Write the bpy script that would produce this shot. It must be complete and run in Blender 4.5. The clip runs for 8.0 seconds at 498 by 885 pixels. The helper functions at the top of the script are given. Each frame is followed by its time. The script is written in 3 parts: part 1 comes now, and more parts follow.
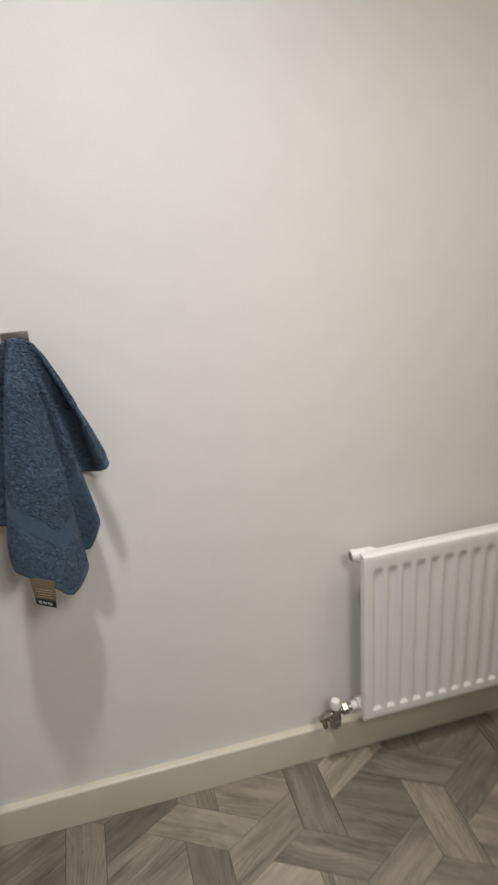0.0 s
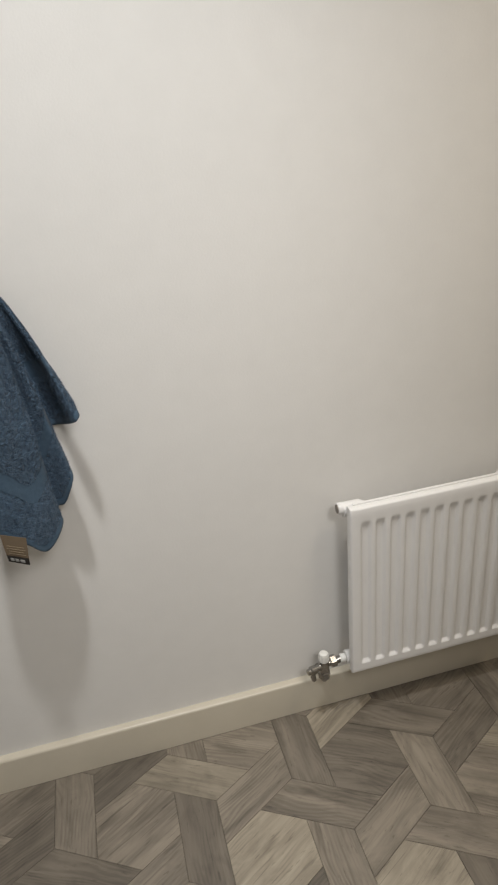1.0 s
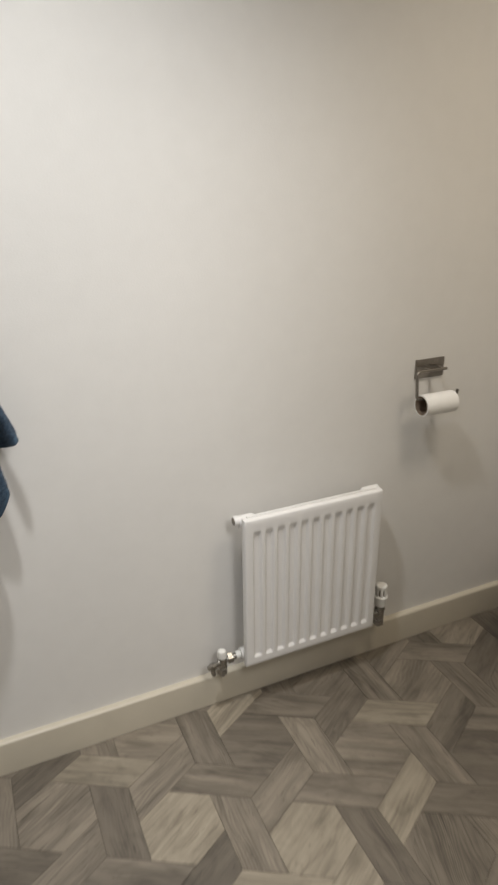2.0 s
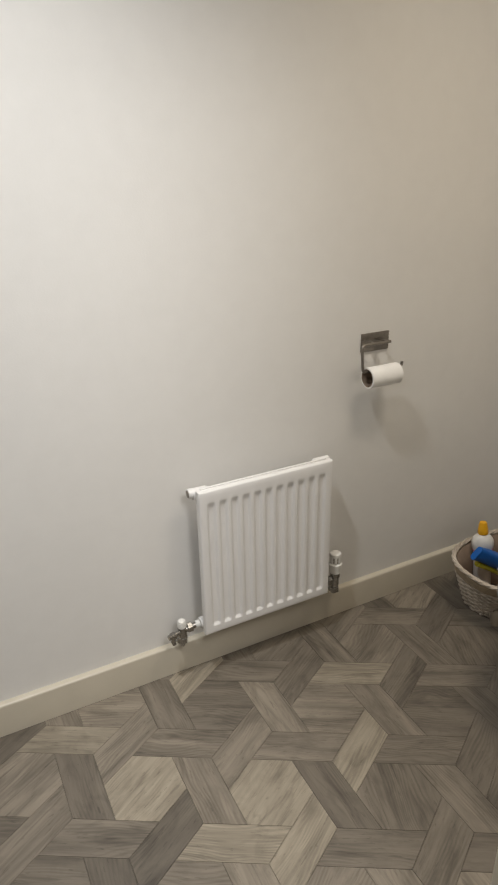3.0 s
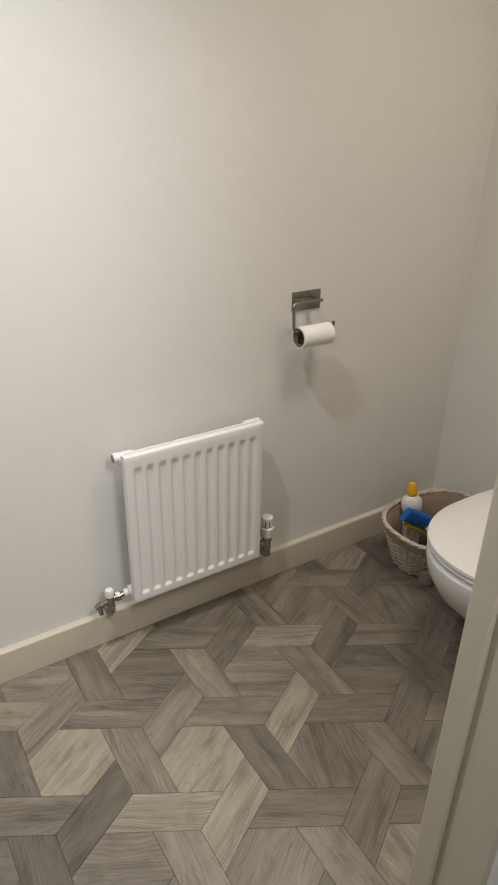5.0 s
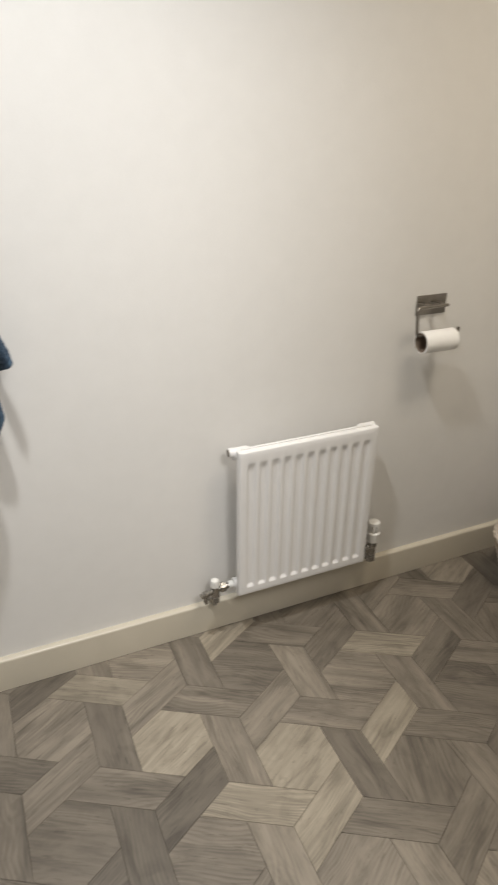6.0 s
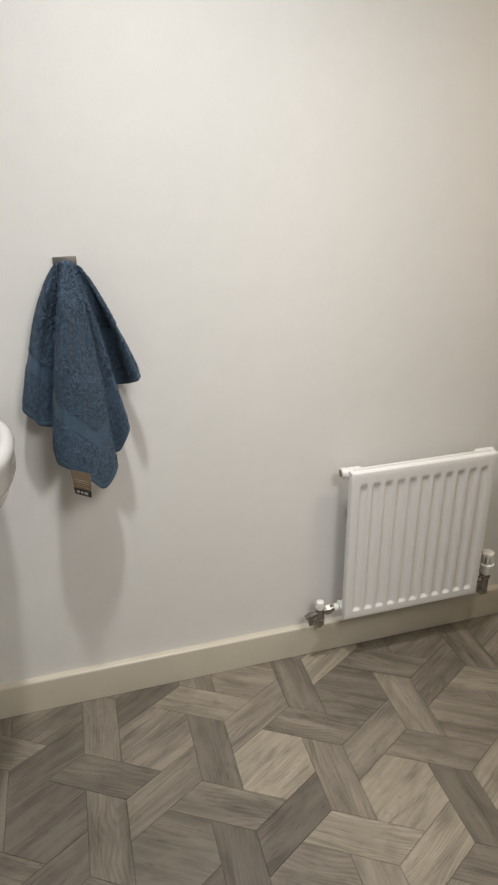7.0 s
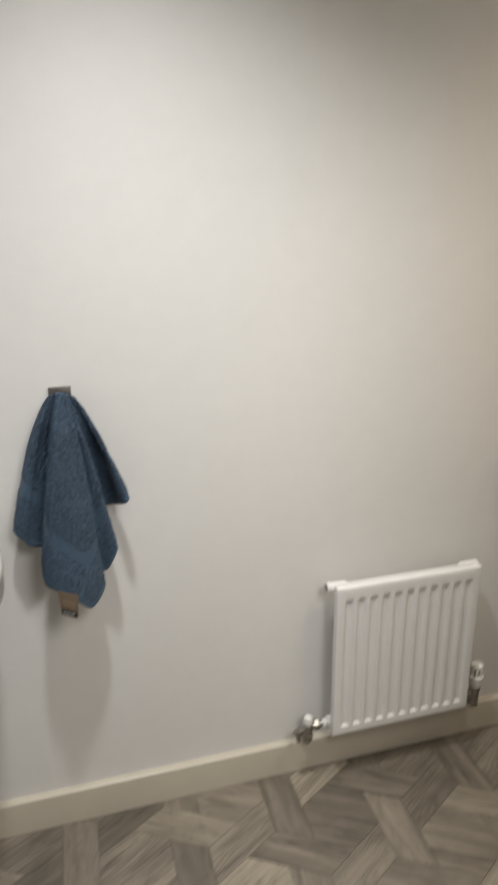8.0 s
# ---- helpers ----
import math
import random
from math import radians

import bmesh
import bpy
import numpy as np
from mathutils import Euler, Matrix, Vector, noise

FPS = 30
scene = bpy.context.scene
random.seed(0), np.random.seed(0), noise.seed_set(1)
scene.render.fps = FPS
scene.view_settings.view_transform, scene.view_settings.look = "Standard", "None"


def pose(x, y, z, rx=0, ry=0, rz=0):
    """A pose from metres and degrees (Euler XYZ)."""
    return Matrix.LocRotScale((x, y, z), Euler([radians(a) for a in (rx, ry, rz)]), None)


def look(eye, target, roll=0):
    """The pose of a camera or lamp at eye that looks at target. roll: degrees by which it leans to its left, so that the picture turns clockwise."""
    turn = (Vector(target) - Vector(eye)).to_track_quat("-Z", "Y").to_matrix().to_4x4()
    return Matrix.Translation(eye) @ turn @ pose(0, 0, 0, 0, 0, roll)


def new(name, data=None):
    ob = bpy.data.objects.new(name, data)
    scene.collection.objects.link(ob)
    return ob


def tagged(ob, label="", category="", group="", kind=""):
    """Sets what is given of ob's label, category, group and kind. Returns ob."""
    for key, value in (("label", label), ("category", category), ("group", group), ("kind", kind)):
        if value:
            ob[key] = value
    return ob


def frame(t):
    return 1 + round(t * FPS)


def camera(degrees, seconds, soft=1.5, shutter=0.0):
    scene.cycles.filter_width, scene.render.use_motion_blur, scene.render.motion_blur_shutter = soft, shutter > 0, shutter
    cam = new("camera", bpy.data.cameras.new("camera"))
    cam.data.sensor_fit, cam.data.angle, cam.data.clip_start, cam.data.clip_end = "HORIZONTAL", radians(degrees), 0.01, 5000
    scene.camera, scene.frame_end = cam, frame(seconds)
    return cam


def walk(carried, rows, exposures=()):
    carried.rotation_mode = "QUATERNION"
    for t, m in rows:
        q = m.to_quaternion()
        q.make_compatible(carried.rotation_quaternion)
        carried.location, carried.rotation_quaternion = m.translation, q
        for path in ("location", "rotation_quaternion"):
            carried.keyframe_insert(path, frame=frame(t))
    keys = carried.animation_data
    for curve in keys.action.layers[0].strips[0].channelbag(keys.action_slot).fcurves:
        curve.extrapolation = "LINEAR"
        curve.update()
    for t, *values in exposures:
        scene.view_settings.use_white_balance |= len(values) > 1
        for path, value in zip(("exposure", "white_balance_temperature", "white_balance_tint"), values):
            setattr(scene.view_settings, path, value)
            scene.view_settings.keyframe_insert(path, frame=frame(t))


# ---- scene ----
cam = camera(42.1, 8.0, soft=1.9, shutter=0.5)
PATH = [
    (0, (-0.477, -1.151, 1.336), (-0.05, 0.655, 0.59), -4.2),
    (0.2, (-0.452, -1.136, 1.331), (-0.084, 0.695, 0.616), -3.3),
    (0.3, (-0.44, -1.128, 1.329), (-0.066, 0.697, 0.6), -2.9),
    (0.5, (-0.425, -1.112, 1.33), (-0.029, 0.674, 0.521), -3.3),
    (0.8, (-0.41, -1.113, 1.307), (-0.042, 0.642, 0.422), -5.3),
    (1, (-0.419, -1.116, 1.307), (-0.035, 0.64, 0.429), -5.2),
    (1.2, (-0.419, -1.141, 1.323), (0.005, 0.626, 0.488), -4.4),
    (1.5, (-0.434, -1.167, 1.338), (0.107, 0.553, 0.472), -3.4),
    (1.7, (-0.458, -1.212, 1.348), (0.194, 0.497, 0.539), -2.5),
    (2, (-0.542, -1.338, 1.373), (0.208, 0.35, 0.607), -0.7),
    (2.2, (-0.569, -1.419, 1.37), (0.185, 0.272, 0.614), -1.7),
    (3.3, (-0.507, -1.406, 1.359), (0.322, 0.222, 0.546), -0.9),
    (3.5, (-0.506, -1.373, 1.357), (0.301, 0.273, 0.557), -0.6),
    (3.7, (-0.508, -1.362, 1.347), (0.265, 0.315, 0.581), -1.6),
    (3.9, (-0.510, -1.350, 1.335), (0.349, 0.274, 0.547), -0.2),
    (4, (-0.51, -1.348, 1.332), (0.365, 0.259, 0.526), 0.0),
    (4.2, (-0.513, -1.351, 1.323), (0.335, 0.255, 0.486), -0.2),
    (4.5, (-0.517, -1.356, 1.311), (0.351, 0.222, 0.443), 0.5),
    (4.7, (-0.484, -1.367, 1.324), (0.452, 0.154, 0.422), 0.9),
    (5.2, (-0.490, -1.384, 1.328), (0.505, 0.140, 0.415), 1.1),
    (5.8, (-0.505, -1.393, 1.33), (0.277, 0.221, 0.445), 1.1),
    (6, (-0.533, -1.358, 1.34), (0.182, 0.271, 0.426), 0.6),
    (6.2, (-0.544, -1.369, 1.309), (0.099, 0.307, 0.428), -0.2),
    (6.5, (-0.564, -1.349, 1.322), (-0.043, 0.364, 0.432), -1.5),
    (6.8, (-0.569, -1.363, 1.31), (-0.105, 0.392, 0.47), -1.8),
    (7, (-0.588, -1.348, 1.324), (-0.124, 0.406, 0.483), -1.1),
    (7.3, (-0.588, -1.353, 1.35), (-0.07, 0.418, 0.58), 0.7),
    (7.5, (-0.579, -1.361, 1.353), (-0.083, 0.439, 0.635), -0.5),
    (7.8, (-0.567, -1.379, 1.408), (-0.114, 0.442, 0.716), -2.4),
    (8, (-0.561, -1.361, 1.43), (-0.066, 0.474, 0.806), -0.8),
]
LIGHTER = [(0, -0.42), (0.5, -0.51), (1, -0.42), (1.5, -0.38), (2, -0.36), (3.5, -0.26), (4, -0.24), (4.7, -0.27), (5.8, -0.10), (6, -0.08), (6.5, -0.13), (7, -0.25), (7.5, -0.42), (8, -0.36)]
walk(cam, [(t, look(eye, target, roll)) for t, eye, target, roll in PATH], LIGHTER)

# ---------- light ----------
world = bpy.data.worlds.new("world")
scene.world = world
world.use_nodes = True
world.node_tree.nodes["Background"].inputs[0].default_value = (0.9, 0.85, 0.75, 1)
world.node_tree.nodes["Background"].inputs[1].default_value = 0.02



def downlight(name, place, watts, angle, colour, aim=(0, 0, -1), radius=0.04):
    """A spot with a soft-edged beam, for the recessed ceiling spots and the hall fill."""
    data = bpy.data.lights.new(name, "SPOT")
    data.energy, data.shadow_soft_size, data.color = watts, radius, colour
    data.spot_size, data.spot_blend = radians(angle), 1.0
    ob = new(name, data)
    ob.location = place
    ob.rotation_euler = Vector(aim).to_track_quat("-Z", "Y").to_euler()
    return ob


WHITE = (1.0, 1.0, 0.985)
SOFT = (1.0, 0.975, 0.945)
WARM = (1.0, 0.875, 0.70)
downlight("ceiling_spot", (-0.515, -0.55, 2.385), 100, 112, WHITE, (0.06, 0.0, -1.0), 0.05)
downlight("ceiling_spot", (0.56, -0.74, 2.37), 68, 128, WARM, (0.16, 0.06, -1.0), 0.20)
# unseen fill light, added in the hall to brighten the room from the front
downlight("hall_spot", (0.0, -1.85, 2.22), 104, 116, SOFT, (0.18, 0.85, -1.0), 0.30)

# ---------- materials ----------


def material(name, rough=0.5, metal=0.0):
    m = bpy.data.materials.new(name)
    m.use_nodes = True
    b = m.node_tree.nodes["Principled BSDF"]
    b.inputs["Roughness"].default_value, b.inputs["Metallic"].default_value = rough, metal
    return m, m.node_tree.nodes, m.node_tree.links, b


def node(nodes, kind, **values):
    n = nodes.new(kind)
    for key, value in values.items():
        n.inputs[key.replace("_", " ")].default_value = value
    return n


def ramp(nodes, stops):
    r = nodes.new("ShaderNodeValToRGB")
    while len(r.color_ramp.elements) < len(stops):
        r.color_ramp.elements.new(0.5)
    for e, (at, colour) in zip(r.color_ramp.elements, stops):
        e.position, e.color = at, (*colour, 1)
    return r


def grained(name, low, high, scale, rough, bump=0.0, bump_scale=200.0, metal=0.0, big=1.5, bump_distance=0.001):
    """Two-scale mottled colour between low and high, with a fine relief."""
    m, n, l, b = material(name, rough, metal)
    co = n.new("ShaderNodeTexCoord")
    fine = node(n, "ShaderNodeTexNoise", Scale=scale, Detail=6.0, Roughness=0.6)
    wide = node(n, "ShaderNodeTexNoise", Scale=big, Detail=3.0)
    mix = n.new("ShaderNodeMath")
    mix.operation = "MULTIPLY_ADD"
    mix.inputs[1].default_value = 0.5
    half = n.new("ShaderNodeMath")
    half.operation = "MULTIPLY"
    half.inputs[1].default_value = 0.5
    r = ramp(n, [(0.32, low), (0.68, high)])
    l.new(co.outputs["Object"], fine.inputs["Vector"])
    l.new(co.outputs["Object"], wide.inputs["Vector"])
    l.new(wide.outputs[0], half.inputs[0])
    l.new(fine.outputs[0], mix.inputs[0])
    l.new(half.outputs[0], mix.inputs[2])
    l.new(mix.outputs[0], r.inputs[0])
    l.new(r.outputs[0], b.inputs["Base Color"])
    if bump:
        rough_noise = node(n, "ShaderNodeTexNoise", Scale=bump_scale, Detail=4.0)
        bm = node(n, "ShaderNodeBump", Strength=bump, Distance=bump_distance)
        l.new(co.outputs["Object"], rough_noise.inputs["Vector"])
        l.new(rough_noise.outputs[0], bm.inputs["Height"])
        l.new(bm.outputs[0], b.inputs["Normal"])
    return m


PAINT = grained("wall_paint", (0.735, 0.722, 0.700), (0.775, 0.762, 0.740), 18, 0.62, 0.22, 260, big=2.0)
CEILING = grained("ceiling_paint", (0.80, 0.79, 0.77), (0.83, 0.82, 0.80), 12, 0.8, 0.1, 200)
GLOSS = grained("skirting_gloss", (0.54, 0.495, 0.405), (0.60, 0.55, 0.455), 9, 0.30, 0.05, 90)
ENAMEL = grained("radiator_enamel", (0.755, 0.745, 0.735), (0.795, 0.785, 0.775), 14, 0.33, 0.06, 320)
PLASTIC = grained("white_plastic", (0.74, 0.73, 0.70), (0.80, 0.79, 0.76), 30, 0.4)
CHROME = grained("worn_chrome", (0.32, 0.31, 0.295), (0.50, 0.485, 0.46), 60, 0.26, 0.1, 120, metal=1.0)
STEEL = grained("brushed_steel", (0.22, 0.20, 0.178), (0.31, 0.285, 0.255), 90, 0.38, 0.1, 300, metal=1.0)
DARK_STEEL = grained("tarnished_steel", (0.16, 0.15, 0.14), (0.25, 0.235, 0.22), 90, 0.42, 0.1, 300, metal=1.0)
PORCELAIN = grained("porcelain", (0.62, 0.61, 0.59), (0.66, 0.65, 0.63), 5, 0.14)
SEAT = grained("seat_plastic", (0.63, 0.615, 0.59), (0.67, 0.655, 0.63), 8, 0.3)
PAPER = grained("toilet_paper", (0.80, 0.79, 0.77), (0.86, 0.85, 0.83), 60, 0.95, 0.3, 500)
CARD = grained("roll_card", (0.20, 0.15, 0.11), (0.30, 0.23, 0.17), 50, 0.9)
WICKER = grained("washed_wicker", (0.36, 0.305, 0.25), (0.63, 0.56, 0.48), 70, 0.7, 0.5, 300, big=14)
TAN = grained("tan_wicker", (0.27, 0.21, 0.145), (0.42, 0.34, 0.24), 60, 0.7, 0.5, 300, big=9)
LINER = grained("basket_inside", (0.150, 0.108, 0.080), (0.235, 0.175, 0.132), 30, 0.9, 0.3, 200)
TAUPE = grained("taupe_pot", (0.20, 0.165, 0.125), (0.28, 0.235, 0.18), 25, 0.6, 0.2, 150)
BLUE = grained("blue_label", (0.008, 0.10, 0.42), (0.012, 0.14, 0.52), 25, 0.35)
YELLOW = grained("yellow_plastic", (0.75, 0.38, 0.01), (0.85, 0.45, 0.015), 20, 0.35)
LIME = grained("lime_label", (0.42, 0.42, 0.02), (0.55, 0.52, 0.04), 25, 0.4)
BOTTLE = grained("bottle_white", (0.72, 0.71, 0.69), (0.80, 0.79, 0.77), 20, 0.3)
PINK = grained("pink_band", (0.55, 0.12, 0.16), (0.62, 0.16, 0.2), 20, 0.4)
SUBFLOOR = grained("floor_joint", (0.075, 0.065, 0.053), (0.11, 0.095, 0.077), 40, 0.8)
TAG = grained("brown_tag", (0.125, 0.092, 0.058), (0.165, 0.122, 0.080), 60, 0.7)
TAG_DARK = grained("dark_tag_end", (0.018, 0.016, 0.015), (0.03, 0.027, 0.025), 60, 0.6)
TAG_PRINT = grained("tag_print", (0.22, 0.17, 0.11), (0.27, 0.21, 0.14), 60, 0.6)
TAG_WHITE = grained("tag_white_print", (0.36, 0.36, 0.35), (0.42, 0.42, 0.41), 60, 0.6)


def terry(name, low, high, pile):
    """Cotton cloth: looped pile, or a flat ribbed weave when pile is small."""
    m, n, l, b = material(name, 0.95)
    b.inputs["Sheen Weight"].default_value = 0.10
    b.inputs["Sheen Roughness"].default_value = 0.5
    co = n.new("ShaderNodeTexCoord")
    loops = node(n, "ShaderNodeTexVoronoi", Scale=420.0 if pile > 0.5 else 900.0)
    wide = node(n, "ShaderNodeTexNoise", Scale=150.0, Detail=4.0, Roughness=0.65)
    r = ramp(n, [(0.3, low), (0.7, high)])
    bm = node(n, "ShaderNodeBump", Strength=pile, Distance=0.003)
    add = n.new("ShaderNodeMath")
    add.operation = "MULTIPLY_ADD"
    add.inputs[1].default_value = -0.7
    for t in (loops, wide):
        l.new(co.outputs["Object"], t.inputs["Vector"])
    l.new(loops.outputs["Distance"], add.inputs[0])
    l.new(wide.outputs[0], add.inputs[2])
    l.new(wide.outputs[0], r.inputs[0])
    l.new(r.outputs[0], b.inputs["Base Color"])
    l.new(add.outputs[0], bm.inputs["Height"])
    l.new(bm.outputs[0], b.inputs["Normal"])
    return m


TERRY = terry("blue_terry", (0.016, 0.036, 0.066), (0.082, 0.138, 0.210), 1.0)
WEAVE = terry("blue_woven_band", (0.036, 0.068, 0.108), (0.054, 0.096, 0.146), 0.3)
HEM = terry("blue_hem", (0.040, 0.076, 0.120), (0.060, 0.106, 0.160), 0.25)


def wood(name, dark, light, streak):
    """Printed grey oak: grain along local x, streaks, and a tone of its own for every board."""
    m, n, l, b = material(name, 0.42)
    co = n.new("ShaderNodeTexCoord")
    info = n.new("ShaderNodeObjectInfo")
    shift = n.new("ShaderNodeVectorMath")
    shift.operation = "MULTIPLY_ADD"
    shift.inputs[1].default_value = (37.0, 61.0, 13.0)
    comb = n.new("ShaderNodeCombineXYZ")
    for k in range(3):
        l.new(info.outputs["Random"], comb.inputs[k])
    l.new(comb.outputs[0], shift.inputs[0])
    l.new(co.outputs["Object"], shift.inputs[2])

    def grain(sx, sy, scale, detail, warp):
        mp = node(n, "ShaderNodeMapping", Scale=(sx, sy, 1.0))
        t = node(n, "ShaderNodeTexNoise", Scale=scale, Detail=detail, Roughness=0.62, Distortion=warp)
        l.new(shift.outputs[0], mp.inputs[0])
        l.new(mp.outputs[0], t.inputs["Vector"])
        return t

    broad = grain(2.2, 19.0, 1.0, 3.0, 0.5)
    streaks = grain(3.0, 62.0, 1.0, 4.0, 0.35)
    fine = grain(13.0, 240.0, 1.0, 4.0, 0.3)
    cracks = grain(5.0, 80.0, 1.0, 3.0, 0.7)
    stains = grain(5.0, 26.0, 1.0, 4.0, 0.8)
    blots = grain(11.0, 21.0, 1.0, 5.0, 0.6)
    flecks = grain(26.0, 150.0, 1.0, 3.0, 0.4)
    # annual rings: faint lines along the board that bend into arches, fading in and out
    bend = grain(3.5, 9.0, 1.0, 1.5, 0.3)
    fade = grain(4.0, 12.0, 1.0, 2.0, 0.5)
    split = n.new("ShaderNodeSeparateXYZ")
    l.new(shift.outputs[0], split.inputs[0])

    def sums(op, a, k, c=0.0):
        m1 = n.new("ShaderNodeMath")
        m1.operation = op
        l.new(a, m1.inputs[0])
        m1.inputs[1].default_value = k
        if op == "MULTIPLY_ADD":
            if isinstance(c, float):
                m1.inputs[2].default_value = c
            else:
                l.new(c, m1.inputs[2])
        return m1.outputs[0]

    across = sums("MULTIPLY_ADD", bend.outputs[0], 0.10, split.outputs[1])
    across = sums("MULTIPLY_ADD", streaks.outputs[0], 0.006, across)
    wave = sums("SINE", sums("MULTIPLY", across, 2 * math.pi / 0.0085), 0.0)
    ring_lines = sums("MULTIPLY_ADD", wave, 0.30, sums("MULTIPLY_ADD", fade.outputs[0], 3.4, -1.1))

    def darken(base, source, lo, hi, depth):
        """Dark lines where the source runs low."""
        k = ramp(n, [(lo, (1 - depth, 1 - depth * 1.02, 1 - depth * 1.04)), (hi, (1, 1, 1))])
        l.new(source, k.inputs[0])
        mix = n.new("ShaderNodeMix")
        mix.data_type, mix.blend_type = "RGBA", "MULTIPLY"
        mix.inputs[0].default_value = 1.0
        l.new(base, mix.inputs[6])
        l.new(k.outputs[0], mix.inputs[7])
        return mix.outputs[2]

    mixed = sums("MULTIPLY_ADD", fine.outputs[0], 0.14, sums("MULTIPLY_ADD", streaks.outputs[0], 0.31, sums("MULTIPLY", broad.outputs[0], 0.55)))
    mid = tuple(a * 0.45 + c * 0.55 for a, c in zip(dark, light))
    r = ramp(n, [(0.5 - streak, dark), (0.49, mid), (0.5 + streak, light)])
    l.new(mixed, r.inputs[0])
    shade = darken(r.outputs[0], cracks.outputs[0], 0.33, 0.40, 0.26)
    shade = darken(shade, stains.outputs[0], 0.33, 0.47, 0.20)
    shade = darken(shade, ring_lines, 0.10, 0.55, 0.20)
    shade = darken(shade, blots.outputs[0], 0.34, 0.52, 0.20)
    shade = darken(shade, flecks.outputs[0], 0.32, 0.38, 0.26)
    tone = n.new("ShaderNodeMapRange")
    tone.inputs[3].default_value, tone.inputs[4].default_value = 0.88, 1.06
    l.new(info.outputs["Random"], tone.inputs[0])
    hsv = n.new("ShaderNodeHueSaturation")
    l.new(shade, hsv.inputs["Color"])
    l.new(tone.outputs[0], hsv.inputs["Value"])
    l.new(hsv.outputs[0], b.inputs["Base Color"])
    bm = node(n, "ShaderNodeBump", Strength=0.25, Distance=0.0006)
    l.new(fine.outputs[0], bm.inputs["Height"])
    l.new(bm.outputs[0], b.inputs["Normal"])
    rr = n.new("ShaderNodeMapRange")
    rr.inputs[3].default_value, rr.inputs[4].default_value = 0.5, 0.36
    l.new(broad.outputs[0], rr.inputs[0])
    l.new(rr.outputs[0], b.inputs["Roughness"])
    return m


WOODS = (
    wood("oak_dark", (0.106, 0.090, 0.073), (0.192, 0.166, 0.134), 0.14),
    wood("oak_umber", (0.119, 0.102, 0.082), (0.245, 0.212, 0.171), 0.14),
    wood("oak_grey", (0.145, 0.124, 0.100), (0.300, 0.260, 0.208), 0.14),
    wood("oak_pale", (0.197, 0.170, 0.132), (0.395, 0.346, 0.271), 0.14),
)

# ---------- mesh helpers ----------


def mesh_of(name, verts, faces, smooth=False):
    me = bpy.data.meshes.new(name)
    me.from_pydata([tuple(v) for v in verts], [], faces)
    me.polygons.foreach_set("use_smooth", [smooth] * len(me.polygons))
    me.update()
    return me


def part(name, bm, mat, parent=None, label="", smooth=True, bevel=0.0, segments=2):
    """Links a bmesh (or a ready mesh) as one object under a thing or a part."""
    if isinstance(bm, bpy.types.Mesh):
        me = bm
    else:
        if bevel:
            bmesh.ops.bevel(bm, geom=list(bm.edges), offset=bevel, segments=segments, profile=0.5, affect="EDGES", clamp_overlap=True)
        bmesh.ops.recalc_face_normals(bm, faces=bm.faces)
        me = bpy.data.meshes.new(name)
        bm.to_mesh(me)
        bm.free()
    me.materials.clear()
    me.materials.append(mat)
    me.polygons.foreach_set("use_smooth", [smooth] * len(me.polygons))
    if smooth:
        me.set_sharp_from_angle(angle=radians(38))
    ob = new(name, me)
    ob.parent = parent
    if label:
        tagged(ob, label)
    return ob


def box(x0, y0, z0, x1, y1, z1, bm=None):
    bm = bm or bmesh.new()
    m = Matrix.Translation(((x0 + x1) / 2, (y0 + y1) / 2, (z0 + z1) / 2)) @ Matrix.Diagonal((abs(x1 - x0), abs(y1 - y0), abs(z1 - z0), 1))
    bmesh.ops.create_cube(bm, size=1, matrix=m)
    return bm


def rings(bm, loops, cap_start=True, cap_end=True):
    """Skins closed loops of equal length, one after another."""
    made = [[bm.verts.new(v) for v in loop] for loop in loops]
    for a, b in zip(made, made[1:]):
        for k in range(len(a)):
            j = (k + 1) % len(a)
            bm.faces.new((a[k], a[j], b[j], b[k]))
    if cap_start:
        bm.faces.new(made[0][::-1])
    if cap_end:
        bm.faces.new(made[-1])
    return bm


def lathe(profile, place, axis=(0, 0, 1), sides=20, bm=None, caps=True):
    """Turns rows of (radius, height) about an axis through place."""
    bm = bm or bmesh.new()
    turn = Vector((0, 0, 1)).rotation_difference(Vector(axis).normalized()).to_matrix()
    loops = []
    for r, h in profile:
        loops.append([Vector(place) + turn @ Vector((r * math.cos(2 * math.pi * k / sides), r * math.sin(2 * math.pi * k / sides), h)) for k in range(sides)])
    return rings(bm, loops, caps, caps)


def tube(points, radius, sides=10, bm=None, closed=False):
    """A round bar along points; radius may be a list."""
    bm = bm or bmesh.new()
    pts = [Vector(p) for p in points]
    loops, up = [], Vector((0.13, 0.27, 0.95)).normalized()
    for k, p in enumerate(pts):
        if closed:
            way = pts[(k + 1) % len(pts)] - pts[k - 1]
        else:
            way = pts[min(k + 1, len(pts) - 1)] - pts[max(k - 1, 0)]
        way.normalize()
        a = way.cross(up).normalized()
        b = way.cross(a).normalized()
        r = radius[k] if isinstance(radius, (list, tuple)) else radius
        loops.append([p + r * (a * math.cos(2 * math.pi * q / sides) + b * math.sin(2 * math.pi * q / sides)) for q in range(sides)])
    if closed:
        return rings(bm, loops + loops[:1], False, False)
    return rings(bm, loops)


